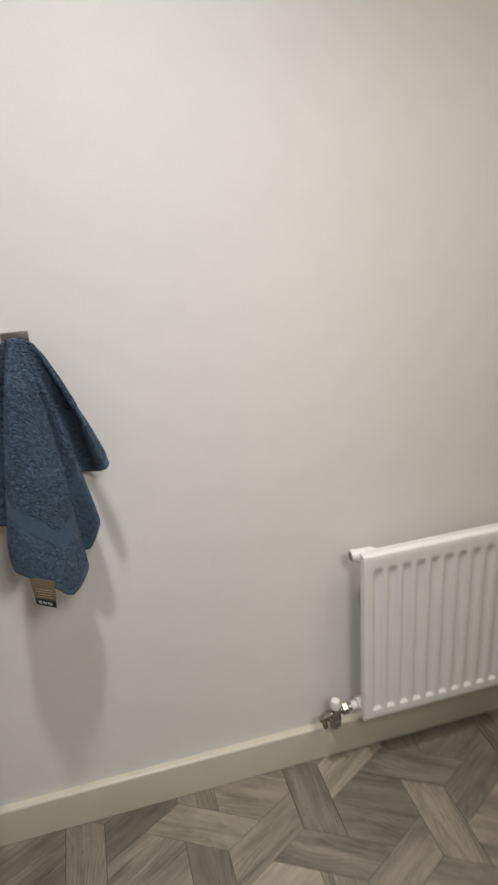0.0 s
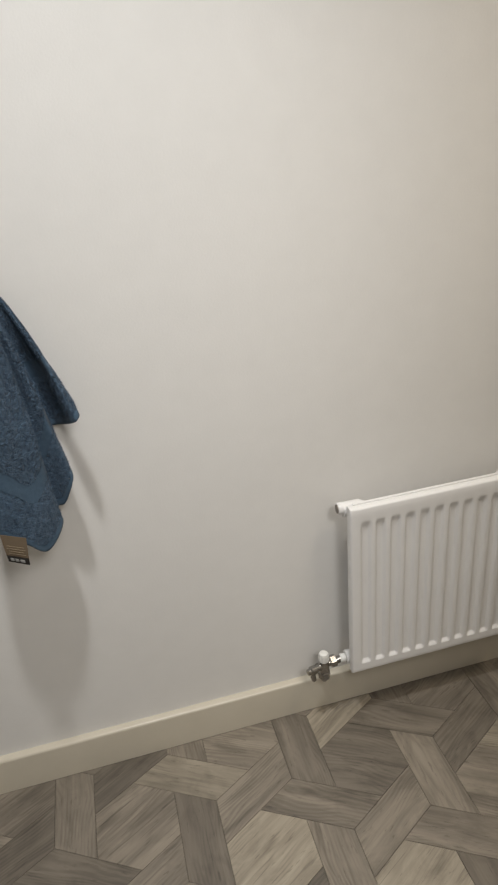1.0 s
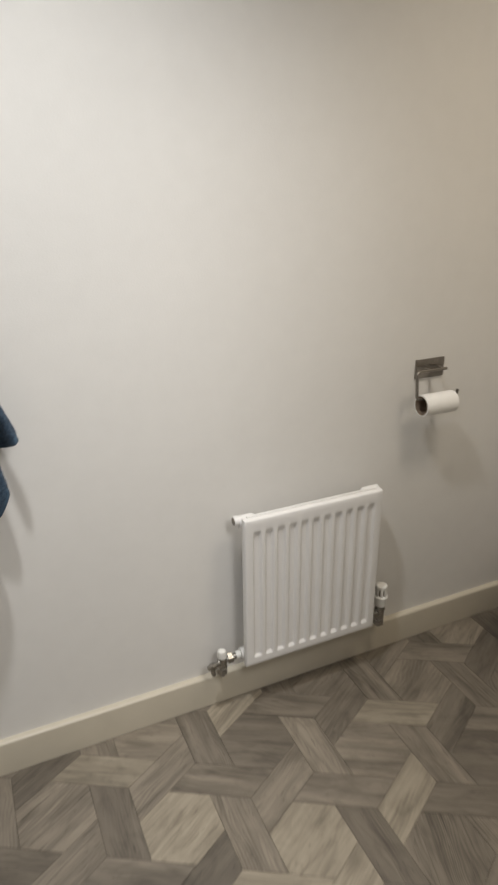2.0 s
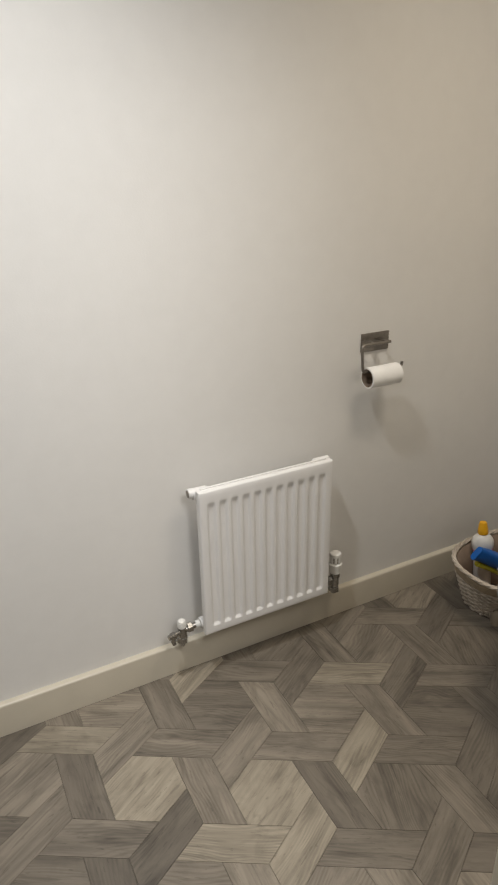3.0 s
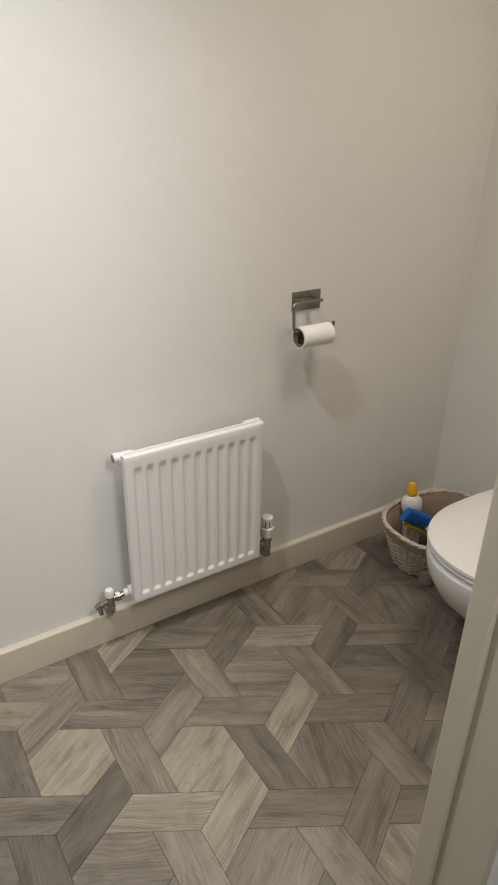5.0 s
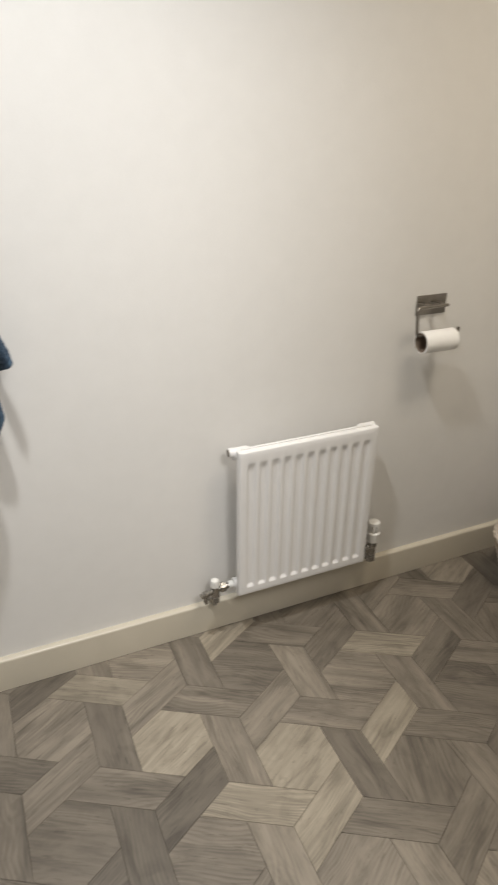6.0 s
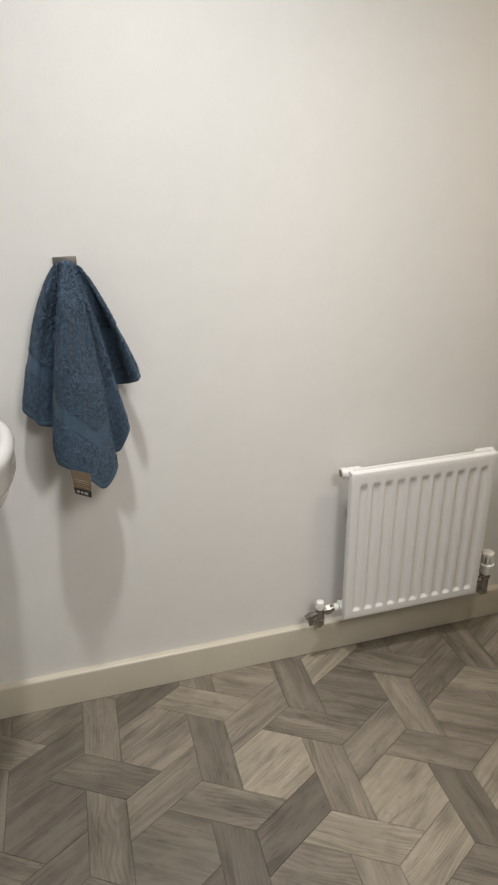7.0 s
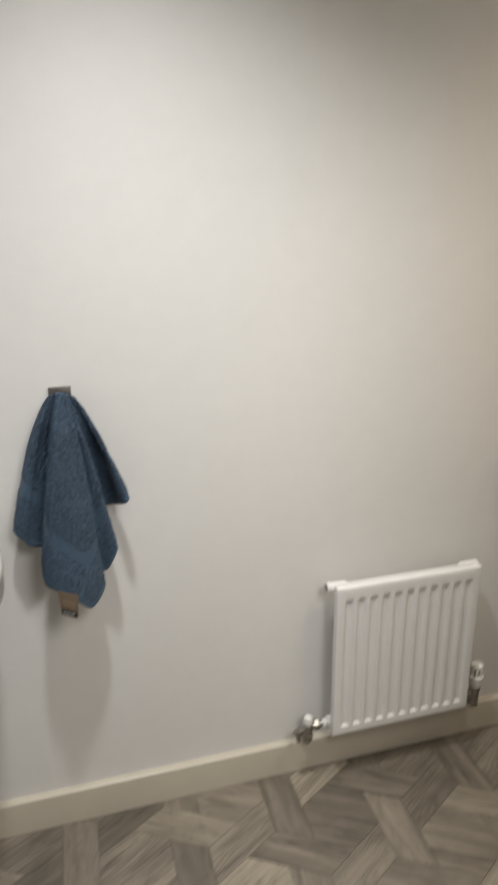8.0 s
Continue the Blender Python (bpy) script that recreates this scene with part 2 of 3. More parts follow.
def arc(points, bend=0.012, steps=5):
    """Rounds the corners of a polyline."""
    pts = [Vector(p) for p in points]
    out = [pts[0]]
    for a, b, c in zip(pts, pts[1:], pts[2:]):
        u, w = (a - b).normalized(), (c - b).normalized()
        r = min(bend, (a - b).length * 0.45, (c - b).length * 0.45)
        p0, p2 = b + u * r, b + w * r
        for k in range(steps + 1):
            t = k / steps
            out.append(p0 * (1 - t) ** 2 + b * 2 * t * (1 - t) + p2 * t * t)
    return out + [pts[-1]]


def thing(name, place, label, category, group=""):
    ob = new(name)
    ob.empty_display_size = 0.05
    ob.location = place
    bpy.context.view_layer.update()
    return tagged(ob, label, category, group)


def settle(root):
    """Keeps the parts, which were made in world places, where they are under a moved Empty."""
    inv = Matrix.Translation(root.location).inverted()
    for ob in root.children:
        ob.matrix_parent_inverse = inv


def structure(name, bm, mat, label, bevel=0.0, smooth=False):
    ob = part(name, bm, mat, None, label, smooth=smooth, bevel=bevel)
    return tagged(ob, label, kind="structure")


# ---------- the room ----------
WEST, EAST, SOUTH, TOP = -1.45, 1.233, -1.00, 2.40
DOOR_L, DOOR_R, DOOR_H, WALL_T = -0.760, 0.098, 2.02, 0.10
HALL_S = -2.25

structure("wall_north", box(WEST - 0.1, 0, -0.05, EAST + 0.1, 0.1, TOP), PAINT, "off-white painted plaster wall with radiator and towel hook")
structure("wall_east", box(EAST, HALL_S, -0.05, EAST + 0.1, 0, TOP), PAINT, "off-white painted plaster wall behind the toilet")
structure("wall_west", box(WEST - 0.1, HALL_S, -0.05, WEST, 0, TOP), PAINT, "off-white painted plaster end wall")
bm = box(WEST, SOUTH - WALL_T, 0, DOOR_L - 0.03, SOUTH, TOP)
box(DOOR_R + 0.03, SOUTH - WALL_T, 0, EAST, SOUTH, TOP, bm)
box(DOOR_L - 0.03, SOUTH - WALL_T, DOOR_H + 0.03, DOOR_R + 0.03, SOUTH, TOP, bm)
structure("wall_south", bm, PAINT, "off-white painted plaster wall with a door opening")
structure("wall_hall", box(WEST - 0.1, HALL_S - 0.1, -0.05, EAST + 0.1, HALL_S, TOP), PAINT, "plain off-white wall closing the hall")
structure("ceiling", box(WEST - 0.1, HALL_S - 0.1, TOP, EAST + 0.1, 0.1, TOP + 0.1), CEILING, "plain white painted ceiling")
floor = structure("floor", box(WEST - 0.1, HALL_S - 0.1, -0.08, EAST + 0.1, 0.1, -0.0024), SUBFLOOR, "grey oak patterned vinyl floor of hexagons and short planks")


def skirting(name, x0, y0, x1, y1, nx, ny):
    """A board along a wall from (x0, y0) to (x1, y1) that stands out along (nx, ny), with an eased top edge."""
    prof = [(0, 0), (0.0165, 0), (0.0165, 0.0905), (0.0160, 0.0935), (0.0145, 0.0958), (0.0120, 0.0972), (0, 0.0985)]
    b = bmesh.new()
    rings(b, [[(x + nx * d, y + ny * d, z) for d, z in prof] for x, y in ((x0, y0), (x1, y1))])
    return structure(name, b, GLOSS, "cream gloss painted skirting board along the wall", smooth=True)


skirting("baseboard_north", WEST, 0, EAST, 0, 0, -1)
skirting("baseboard_east", EAST, -0.016, EAST, SOUTH + 0.016, -1, 0)
skirting("baseboard_west", WEST, -0.016, WEST, SOUTH + 0.016, 1, 0)
skirting("baseboard_south", DOOR_R + 0.09, SOUTH, EAST, SOUTH, 0, 1)

# door lining with its stop, and the architrave on the room side
bm = bmesh.new()
for x, s in ((DOOR_R, 1), (DOOR_L, -1)):
    box(x + 0.012 * s, SOUTH - WALL_T - 0.004, 0, x + 0.03 * s, SOUTH + 0.004, DOOR_H, bm)
    box(x, SOUTH - 0.030, 0, x + 0.012 * s, SOUTH + 0.004, DOOR_H, bm)
box(DOOR_L - 0.03, SOUTH - WALL_T - 0.004, DOOR_H, DOOR_R + 0.03, SOUTH + 0.004, DOOR_H + 0.03, bm)
structure("door_frame", bm, GLOSS, "cream gloss painted door lining with a rebated stop", bevel=0.0015)
bm = bmesh.new()
for x, s in ((DOOR_R, 1), (DOOR_L, -1)):
    box(x + 0.018 * s, SOUTH + 0.0045, 0, x + 0.085 * s, SOUTH + 0.018, DOOR_H + 0.085, bm)
structure("trim", bm, GLOSS, "cream gloss painted architrave round the door opening", bevel=0.003)

# ---------- radiator ----------


def radiator():
    x0, x1, z0, z1 = 0.0, 0.400, 0.158, 0.600
    front, back = -0.087, -0.062
    root = thing("radiator", (0.2, -0.07, z0), "white enamelled steel panel radiator with eleven pressed vertical channels", "radiator")
    pitch, first = 0.0333, x0 + 0.0335

    def ease(a):
        a = min(max(a, 0.0), 1.0)
        return a * a * (3 - 2 * a)

    xs = {x0 + 0.004, x1 - 0.004}
    for k in range(11):
        c = first + k * pitch
        xs.update(c + d for d in (-0.0140, -0.0125, -0.0110, -0.0095, -0.0080, -0.0065, -0.004, 0.0, 0.004, 0.0065, 0.0080, 0.0095, 0.0110, 0.0125, 0.0140))
    xs = sorted(xs)
    zs = sorted({z0 + d for d in (0.004, 0.012, 0.022, 0.0235, 0.0255, 0.028, 0.0305, 0.0325, 0.035, 0.04)} | {z1 - d for d in (0.004, 0.016, 0.031, 0.033, 0.036, 0.039, 0.042, 0.045, 0.048, 0.052)} | {z0 + 0.06 + 0.03 * k for k in range(11)})

    def depth(x, z):
        k = min(max(round((x - first) / pitch), 0), 10)
        d = abs(x - first - k * pitch)
        across = 1 - ease((d - 0.0055) / 0.0080)
        along = ease((z - z0 - 0.023) / 0.010) * ease((z1 - 0.030 - z) / 0.022)
        return 0.0062 * across * along

    b = bmesh.new()
    grid = [[b.verts.new((x, front + depth(x, z), z)) for x in xs] for z in zs]
    for ra, rb in zip(grid, grid[1:]):
        for k in range(len(xs) - 1):
            b.faces.new((ra[k], ra[k + 1], rb[k + 1], rb[k]))
    # rolled edge and the flat back
    edge = grid[0] + [r[-1] for r in grid[1:]] + grid[-1][-2::-1] + [r[0] for r in grid[-2:0:-1]]
    prev = edge
    for out, y in ((0.0022, front + 0.0008), (0.004, front + 0.0035), (0.004, back - 0.006), (0.001, back)):
        loop = []
        for v in edge:
            sx = out if v.co.x > x1 - 0.0045 else -out if v.co.x < x0 + 0.0045 else 0
            sz = out if v.co.z > z1 - 0.0045 else -out if v.co.z < z0 + 0.0045 else 0
            loop.append(b.verts.new((v.co.x + sx, y, v.co.z + sz)))
        for k in range(len(edge)):
            j = (k + 1) % len(edge)
            b.faces.new((prev[k], prev[j], loop[j], loop[k]))
        prev = loop
    b.faces.new(prev)
    part("panel", b, ENAMEL, root)
    # seam rib along the top behind the front sheet
    part("top_seam", box(x0 + 0.012, back - 0.010, z1 - 0.001, x1 - 0.012, back - 0.004, z1 + 0.0035), ENAMEL, root, bevel=0.0012)
    # corner headers behind the panel
    for z in (z1 - 0.0175, z0 + 0.020):
        for x, s in ((x0, 1), (x1, -1)):
            hb = tube([(x - 0.003 * s, back + 0.012, z), (x + 0.034 * s, back + 0.012, z), (x + 0.048 * s, back + 0.004, z)], [0.0155, 0.0155, 0.010], 16)
            part("header", hb, ENAMEL, root)
    plug = part("bleed_plug", lathe([(0.013, 0), (0.013, 0.010), (0.0115, 0.012)], (x0 - 0.002, back + 0.012, z1 - 0.0135), (-1, 0, 0), 16), ENAMEL, root)
    part("plug_screw", lathe([(0.0095, 0), (0.0095, 0.0015), (0.004, 0.0022)], (x0 - 0.014, back + 0.012, z1 - 0.0135), (-1, 0, 0), 14), STEEL, plug, "dull metal plug screw")
    part("end_plug", lathe([(0.012, 0), (0.012, 0.005), (0.010, 0.007)], (x1 + 0.002, back + 0.012, z1 - 0.0135), (1, 0, 0), 16), ENAMEL, root)
    for x in (x0 + 0.055, x1 - 0.055):
        bb = box(x - 0.012, back + 0.001, z1 - 0.14, x + 0.012, -0.0005, z1 - 0.11)
        box(x - 0.016, -0.006, z0 + 0.06, x + 0.016, -0.0005, z1 - 0.09, bb)
        part("wall_bracket", bb, ENAMEL, root, bevel=0.0015)
    # convector fins
    fins = bmesh.new()
    for k in range(12):
        x = x0 + 0.034 + k * 0.030
        box(x - 0.0008, back + 0.0005, z0 + 0.06, x + 0.0008, back + 0.026, z1 - 0.07, fins)
    part("convector_fins", fins, ENAMEL, root, smooth=False)
    settle(root)
    return root


radiator()


def valve_pipe(x, y, z0):
    return arc([(x, y, z0), (x, y, 0.122), (x, -0.0165, 0.1215), (x, 0.002, 0.1215)], 0.008)


def lockshield():
    x, y, z = -0.056, -0.050, 0.172
    root = thing("lockshield_valve", (x, y, 0.1), "chrome lockshield radiator valve with a small white cap", "radiator valve")
    b = lathe([(0.0105, -0.020), (0.0125, -0.018), (0.0125, 0.010), (0.0105, 0.014), (0.0105, 0.018)], (x, y, z), (0, 0, 1), 16)
    tube([(x, y, z), (x + 0.040, y, z + 0.004)], 0.0085, 14, b)
    part("valve_body", b, CHROME, root)
    part("union_nut", lathe([(0.0125, 0), (0.0145, 0.002), (0.0145, 0.014), (0.0125, 0.016)], (x + 0.014, y, z + 0.003), (1, 0, 0.06), 6), CHROME, root, smooth=False)
    part("tail_nut", lathe([(0.0100, 0), (0.0108, 0.0015), (0.0108, 0.012), (0.0095, 0.0135)], (x + 0.039, y, z + 0.005), (1, 0, 0), 12), PLASTIC, root, "white painted tail nut")
    part("compression_nut", lathe([(0.011, 0), (0.0145, 0.003), (0.0145, 0.019), (0.0125, 0.022)], (x, y, z - 0.041), (0, 0, 1), 6), CHROME, root, smooth=False)
    cap = lathe([(0.0115, 0), (0.0118, 0.002), (0.0110, 0.016), (0.0102, 0.0215), (0.0075, 0.0235), (0.002, 0.024)], (x, y, z + 0.012), (0, 0, 1), 18)
    cap_ob = part("cap", cap, PLASTIC, root, "white domed plastic cap")
    for k in range(12):
        a = 2 * math.pi * k / 12
        part("rib", tube([(x + 0.0118 * math.cos(a), y + 0.0118 * math.sin(a), z + 0.014), (x + 0.0112 * math.cos(a), y + 0.0112 * math.sin(a), z + 0.029)], 0.0011, 6), PLASTIC, cap_ob)
    d = lathe([(0.0075, 0), (0.0075, 0.020), (0.0105, 0.021), (0.0105, 0.033), (0.0075, 0.035), (0.0075, 0.041), (0.005, 0.042)], (x - 0.004, y - 0.002, z - 0.002), (-0.93, -0.25, 0.05), 12)
    part("drain_spindle", d, CHROME, root)
    part("drain_spout", tube([(x - 0.030, y - 0.010, z - 0.001), (x - 0.032, y - 0.013, z - 0.018), (x - 0.030, y - 0.015, z - 0.026)], [0.0065, 0.0065, 0.0055], 10), CHROME, root)
    part("pipe", tube(valve_pipe(x, y, z - 0.025), 0.0075, 12), CHROME, root)
    settle(root)


def thermostat():
    x, y, z = 0.447, -0.050, 0.168
    root = thing("thermostatic_valve", (x, y, 0.1), "white thermostatic valve head on a chrome body beside the radiator", "radiator valve")
    b = lathe([(0.0115, -0.022), (0.0130, -0.019), (0.0130, 0.010), (0.0115, 0.013)], (x, y, z), (0, 0, 1), 16)
    tube([(x, y, z), (x - 0.045, y, z + 0.004)], 0.0085, 14, b)
    part("valve_body", b, CHROME, root)
    part("union_nut", lathe([(0.0125, 0), (0.0145, 0.002), (0.0145, 0.014), (0.0125, 0.016)], (x - 0.013, y, z + 0.003), (-1, 0, 0.06), 6), CHROME, root, smooth=False)
    part("compression_nut", lathe([(0.011, 0), (0.0145, 0.003), (0.0145, 0.019), (0.0125, 0.022)], (x, y, z - 0.043), (0, 0, 1), 6), CHROME, root, smooth=False)
    part("collar", lathe([(0.0125, 0), (0.0155, 0.002), (0.0155, 0.014), (0.013, 0.016)], (x, y, z + 0.012), (0, 0, 1), 20), CHROME, root)
    head = lathe([(0.015, 0), (0.0185, 0.003), (0.0195, 0.022), (0.0205, 0.026), (0.0205, 0.033), (0.0165, 0.036)], (x, y, z + 0.028), (0, 0, 1), 26)
    head_ob = part("dial", head, PLASTIC, root)
    # solid core whose dark colour paints the shade between the ribs
    part("core", lathe([(0.0135, 0), (0.0135, 0.030)], (x, y, z + 0.060), (0, 0, 1), 20), TAUPE, head_ob, "core coloured dark as the shade in the slots")
    for k in range(8):
        a = 2 * math.pi * (k + 0.35) / 8
        px, py = x + 0.0155 * math.cos(a), y + 0.0155 * math.sin(a)
        fb = bmesh.new()
        m = Matrix.Translation((px, py, z + 0.076)) @ Matrix.Rotation(a, 4, "Z") @ Matrix.Diagonal((0.0035, 0.0078, 0.026, 1))
        bmesh.ops.create_cube(fb, size=1, matrix=m)
        part("rib", fb, PLASTIC, head_ob, bevel=0.0008)
    part("top_cap", lathe([(0.0172, 0), (0.0180, 0.003), (0.0165, 0.010), (0.010, 0.014), (0.002, 0.015)], (x, y, z + 0.087), (0, 0, 1), 24), PLASTIC, head_ob)
    part("pipe", tube(valve_pipe(x, y, z - 0.025), 0.0075, 12), CHROME, root)
    settle(root)


lockshield()
thermostat()

# ---------- toilet roll holder ----------


def roll_holder():
    root = thing("toilet_roll_holder", (0.582, 0, 0.86), "brushed steel wall plate with a bent rod for toilet rolls", "toilet roll holder")
    part("wall_plate", box(0.537, -0.005, 0.862, 0.630, 0, 0.914), STEEL, root, bevel=0.0012)
    for x in (0.548, 0.592):
        b = bmesh.new()
        rings(b, [[(x - w, y, z), (x + w, y, z), (x + w, y, z + 0.0022), (x - w, y, z + 0.0022)] for w, y, z in ((0.011, -0.004, 0.896), (0.006, -0.030, 0.897), (0.004, -0.047, 0.897))])
        part("rod_clip", b, STEEL, root, smooth=False)
    rod = arc([(0.600, -0.050, 0.897), (0.506, -0.050, 0.897), (0.503, -0.062, 0.8265), (0.634, -0.062, 0.8265), (0.635, -0.062, 0.838)], 0.011)
    part("rod", tube(rod, 0.0040, 12), STEEL, root)
    settle(root)


def toilet_roll():
    zc, y = 0.8080, -0.062
    root = thing("toilet_roll", (0.57, y, zc), "nearly used up white toilet roll on its cardboard core", "toilet roll")
    ro, rc, ri = 0.0290, 0.0250, 0.0238
    x0, x1 = 0.519, 0.620
    part("paper", lathe([(rc, 0), (ro - 0.0008, 0), (ro, 0.0008), (ro, x1 - x0 - 0.0008), (ro - 0.0008, x1 - x0), (rc, x1 - x0), (rc, 0)], (x0, y, zc), (1, 0, 0), 36, caps=False), PAPER, root)
    part("core", lathe([(ri, -0.0004), (rc - 0.0001, -0.0004), (rc - 0.0001, x1 - x0 + 0.0004), (ri, x1 - x0 + 0.0004), (ri, -0.0004)], (x0, y, zc), (1, 0, 0), 36, caps=False), CARD, root, "brown cardboard core")
    settle(root)


roll_holder()
toilet_roll()

# ---------- hook and towel ----------


def towel_hook():
    root = thing("towel_hook", (-0.597, 0, 1.12), "small square brushed chrome towel hook on the wall", "towel hook")
    part("plate", box(-0.620, -0.008, 1.084, -0.575, 0, 1.129), DARK_STEEL, root, bevel=0.0012)
    part("peg", tube(arc([(-0.5975, -0.004, 1.102), (-0.5975, -0.040, 1.102), (-0.5975, -0.043, 1.120)], 0.008), 0.0055, 12), STEEL, root)
    settle(root)


def towel():
    """A hand towel caught on the hook at one point, its folds fanning out to a wavy hem."""
    root = thing("hand_towel", (-0.6, -0.03, 0.64), "blue terry cotton hand towel hanging in folds from a hook", "towel")
    # knots of the hem from side to side: x, y, z where each fold ends, and how far round the hook it starts
    hem = [
        (-0.672, -0.014, 0.891, 0.00), (-0.702, -0.020, 0.852, 0.06), (-0.718, -0.045, 0.838, 0.13), (-0.699, -0.060, 0.820, 0.22),
        (-0.684, -0.055, 0.802, 0.30), (-0.636, -0.030, 0.785, 0.37), (-0.656, -0.075, 0.801, 0.42), (-0.666, -0.105, 0.771, 0.45),
        (-0.660, -0.120, 0.745, 0.48), (-0.640, -0.130, 0.732, 0.51), (-0.608, -0.125, 0.701, 0.54), (-0.574, -0.108, 0.668, 0.57),
        (-0.544, -0.075, 0.701, 0.585), (-0.564, -0.046, 0.722, 0.61), (-0.536, -0.056, 0.726, 0.65), (-0.513, -0.068, 0.773, 0.69),
        (-0.520, -0.035, 0.808, 0.72), (-0.558, -0.012, 0.868, 0.75), (-0.538, -0.012, 0.862, 0.79), (-0.518, -0.014, 0.862, 0.83),
        (-0.500, -0.040, 0.870, 0.87), (-0.487, -0.072, 0.883, 0.93), (-0.481, -0.075, 0.889, 0.97), (-0.480, -0.060, 0.896, 1.00),
    ]

    def along(s):
        q = s * (len(hem) - 1)
        k = min(int(q), len(hem) - 2)
        t = q - k
        p0, p1, p2, p3 = (hem[min(max(k + d, 0), len(hem) - 1)] for d in (-1, 0, 1, 2))
        return [0.5 * (2 * b + (c - a) * t + (2 * a - 5 * b + 4 * c - d) * t * t + (3 * b - a - 3 * c + d) * t ** 3) for a, b, c, d in zip(p0, p1, p2, p3)]

    # how each fold bows out on its way down: below 1 early, above 1 late
    bows = [(0.0, 0.72), (0.33, 0.80), (0.37, 1.15), (0.41, 1.0), (0.46, 0.95), (0.50, 0.80), (0.58, 0.60), (0.62, 1.0), (0.80, 0.95), (0.86, 0.64), (0.93, 0.72), (1.0, 0.80)]

    def curve(a):
        for (a0, e0), (a1, e1) in zip(bows, bows[1:]):
            if a <= a1:
                return e0 + (e1 - e0) * (a - a0) / (a1 - a0)
        return bows[-1][1]

    cols = 400
    dist = [0.0, 0.004, 0.008, 0.012, 0.012] + [0.012 + 0.0042 * k for k in range(1, 17)] + [0.085, 0.085, 0.091, 0.097, 0.103, 0.109, 0.115, 0.115]
    table = []
    for c in range(cols + 1):
        bx, by, bz, a = along(c / cols)
        ang = math.pi * (1.06 - 1.12 * a)
        top = Vector((-0.5975 + 0.020 * math.cos(ang), -0.022 - 0.026 * math.sin(ang), 1.110 + 0.016 * math.sin(ang)))
        base = Vector((bx, by, bz))
        bow = curve(a)
        reach = (base - top).length
        column = []
        ds = dist + [0.115 + (reach - 0.115) * k / 180 for k in range(1, 181)]
        for d in ds:
            t = max(0.0, 1 - d / reach)
            spread = max(t, 0.0) ** bow
            fall = t + 0.05 * math.sin(math.pi * t)
            p = Vector((top.x + (base.x - top.x) * spread, top.y + (base.y - top.y) * (0.25 * t + 0.75 * t ** 0.6), top.z + (base.z - top.z) * (2 * t - fall)))
            # loose creases that die out towards hook and hem
            p.y += 0.006 * noise.noise(Vector((bx * 26, 4.0, p.z * 9))) * math.sin(math.pi * min(max(t, 0), 1))
            p.x += 0.004 * noise.noise(Vector((c * 0.06, 9.0, p.z * 12))) * t
            # folds that swell out on the way from the hook to the hem
            swell = sum(w * math.exp(-((a - m) / v) ** 2) for m, v, w in ((0.375, 0.03, 0.008), (0.605, 0.025, 0.010), (0.79, 0.045, 0.004), (0.20, 0.07, 0.020), (0.50, 0.065, 0.036)))
            p.y -= swell * min(max(t / 0.2, 0.0), 1.0) * (1 - t) ** 0.7
            p.y = min(p.y, -0.010)
            column.append(p)
        table.append(column)
    rows = len(table[0])

    def strip(name, r0, r1, mat, label, fuzz, thick):
        verts, faces = [], []
        n = r1 - r0 + 1
        for column in table:
            for r in range(r0, r1 + 1):
                p = column[r].copy()
                if fuzz:
                    f = fuzz * (noise.noise(p * 420) + 0.7 * noise.noise(p * 800))
                    p += Vector((0.5 * f, -f, 0.4 * f * noise.noise(p * 200)))
                verts.append(p)
        for c in range(cols):
            for k in range(n - 1):
                i = c * n + k
                faces.append((i, i + n, i + n + 1, i + 1))
        ob = part(name, mesh_of(name, verts, faces, True), mat, root, label)
        ob.data.set_sharp_from_angle(angle=radians(180))
        so = ob.modifiers.new("thickness", "SOLIDIFY")
        so.thickness, so.offset = thick, 0.0
        so.use_rim = name == "hem"
        return ob

    strip("hem", 0, 3, HEM, "flat stitched hem", 0.0004, 0.0034)
    strip("terry_border", 4, 21, TERRY, "", 0.0019, 0.0045)
    strip("woven_band", 22, 27, WEAVE, "smooth woven border band", 0.0004, 0.0036)
    strip("terry_cloth", 28, rows - 1, TERRY, "", 0.0019, 0.0045)
    # single loops of the pile
    pick = random.Random(5)
    verts, faces = [], []
    spans = [r for r in range(5, 21)] * 12 + [r for r in range(29, rows - 3)] * 4
    for _ in range(54000):
        c, r = pick.randrange(1, cols - 1), pick.choice(spans)
        p = table[c][r]
        across = table[c + 1][r] - table[c - 1][r]
        down = table[c][r - 1] - table[c][r + 1]
        if across.length < 1e-6 or down.length < 1e-6:
            continue
        up = across.cross(down).normalized()
        side = across.normalized() * pick.uniform(-1, 1) + down.normalized() * pick.uniform(-1, 1)
        if side.length < 0.1:
            continue
        side.normalize()
        p = p + across * pick.uniform(-0.5, 0.5) + down * pick.uniform(-0.5, 0.5)
        for sign in (1, -1):
            tip = up * sign * pick.uniform(0.0032, 0.0052) + down.normalized() * pick.uniform(-0.0004, 0.0022) + side * 0.0008
            i = len(verts)
            verts += [p - side * 0.00075, p + side * 0.00075, p + tip]
            faces.append((i, i + 1, i + 2))
    tagged(part("pile_loop", mesh_of("pile_loop", verts, faces), TERRY, root, smooth=False), kind="stuff")
    # care label sewn to the hem
    quad = [Vector((-0.639, -0.137, 0.735)), Vector((-0.600, -0.137, 0.719)), Vector((-0.606, -0.134, 0.663)), Vector((-0.637, -0.134, 0.679))]

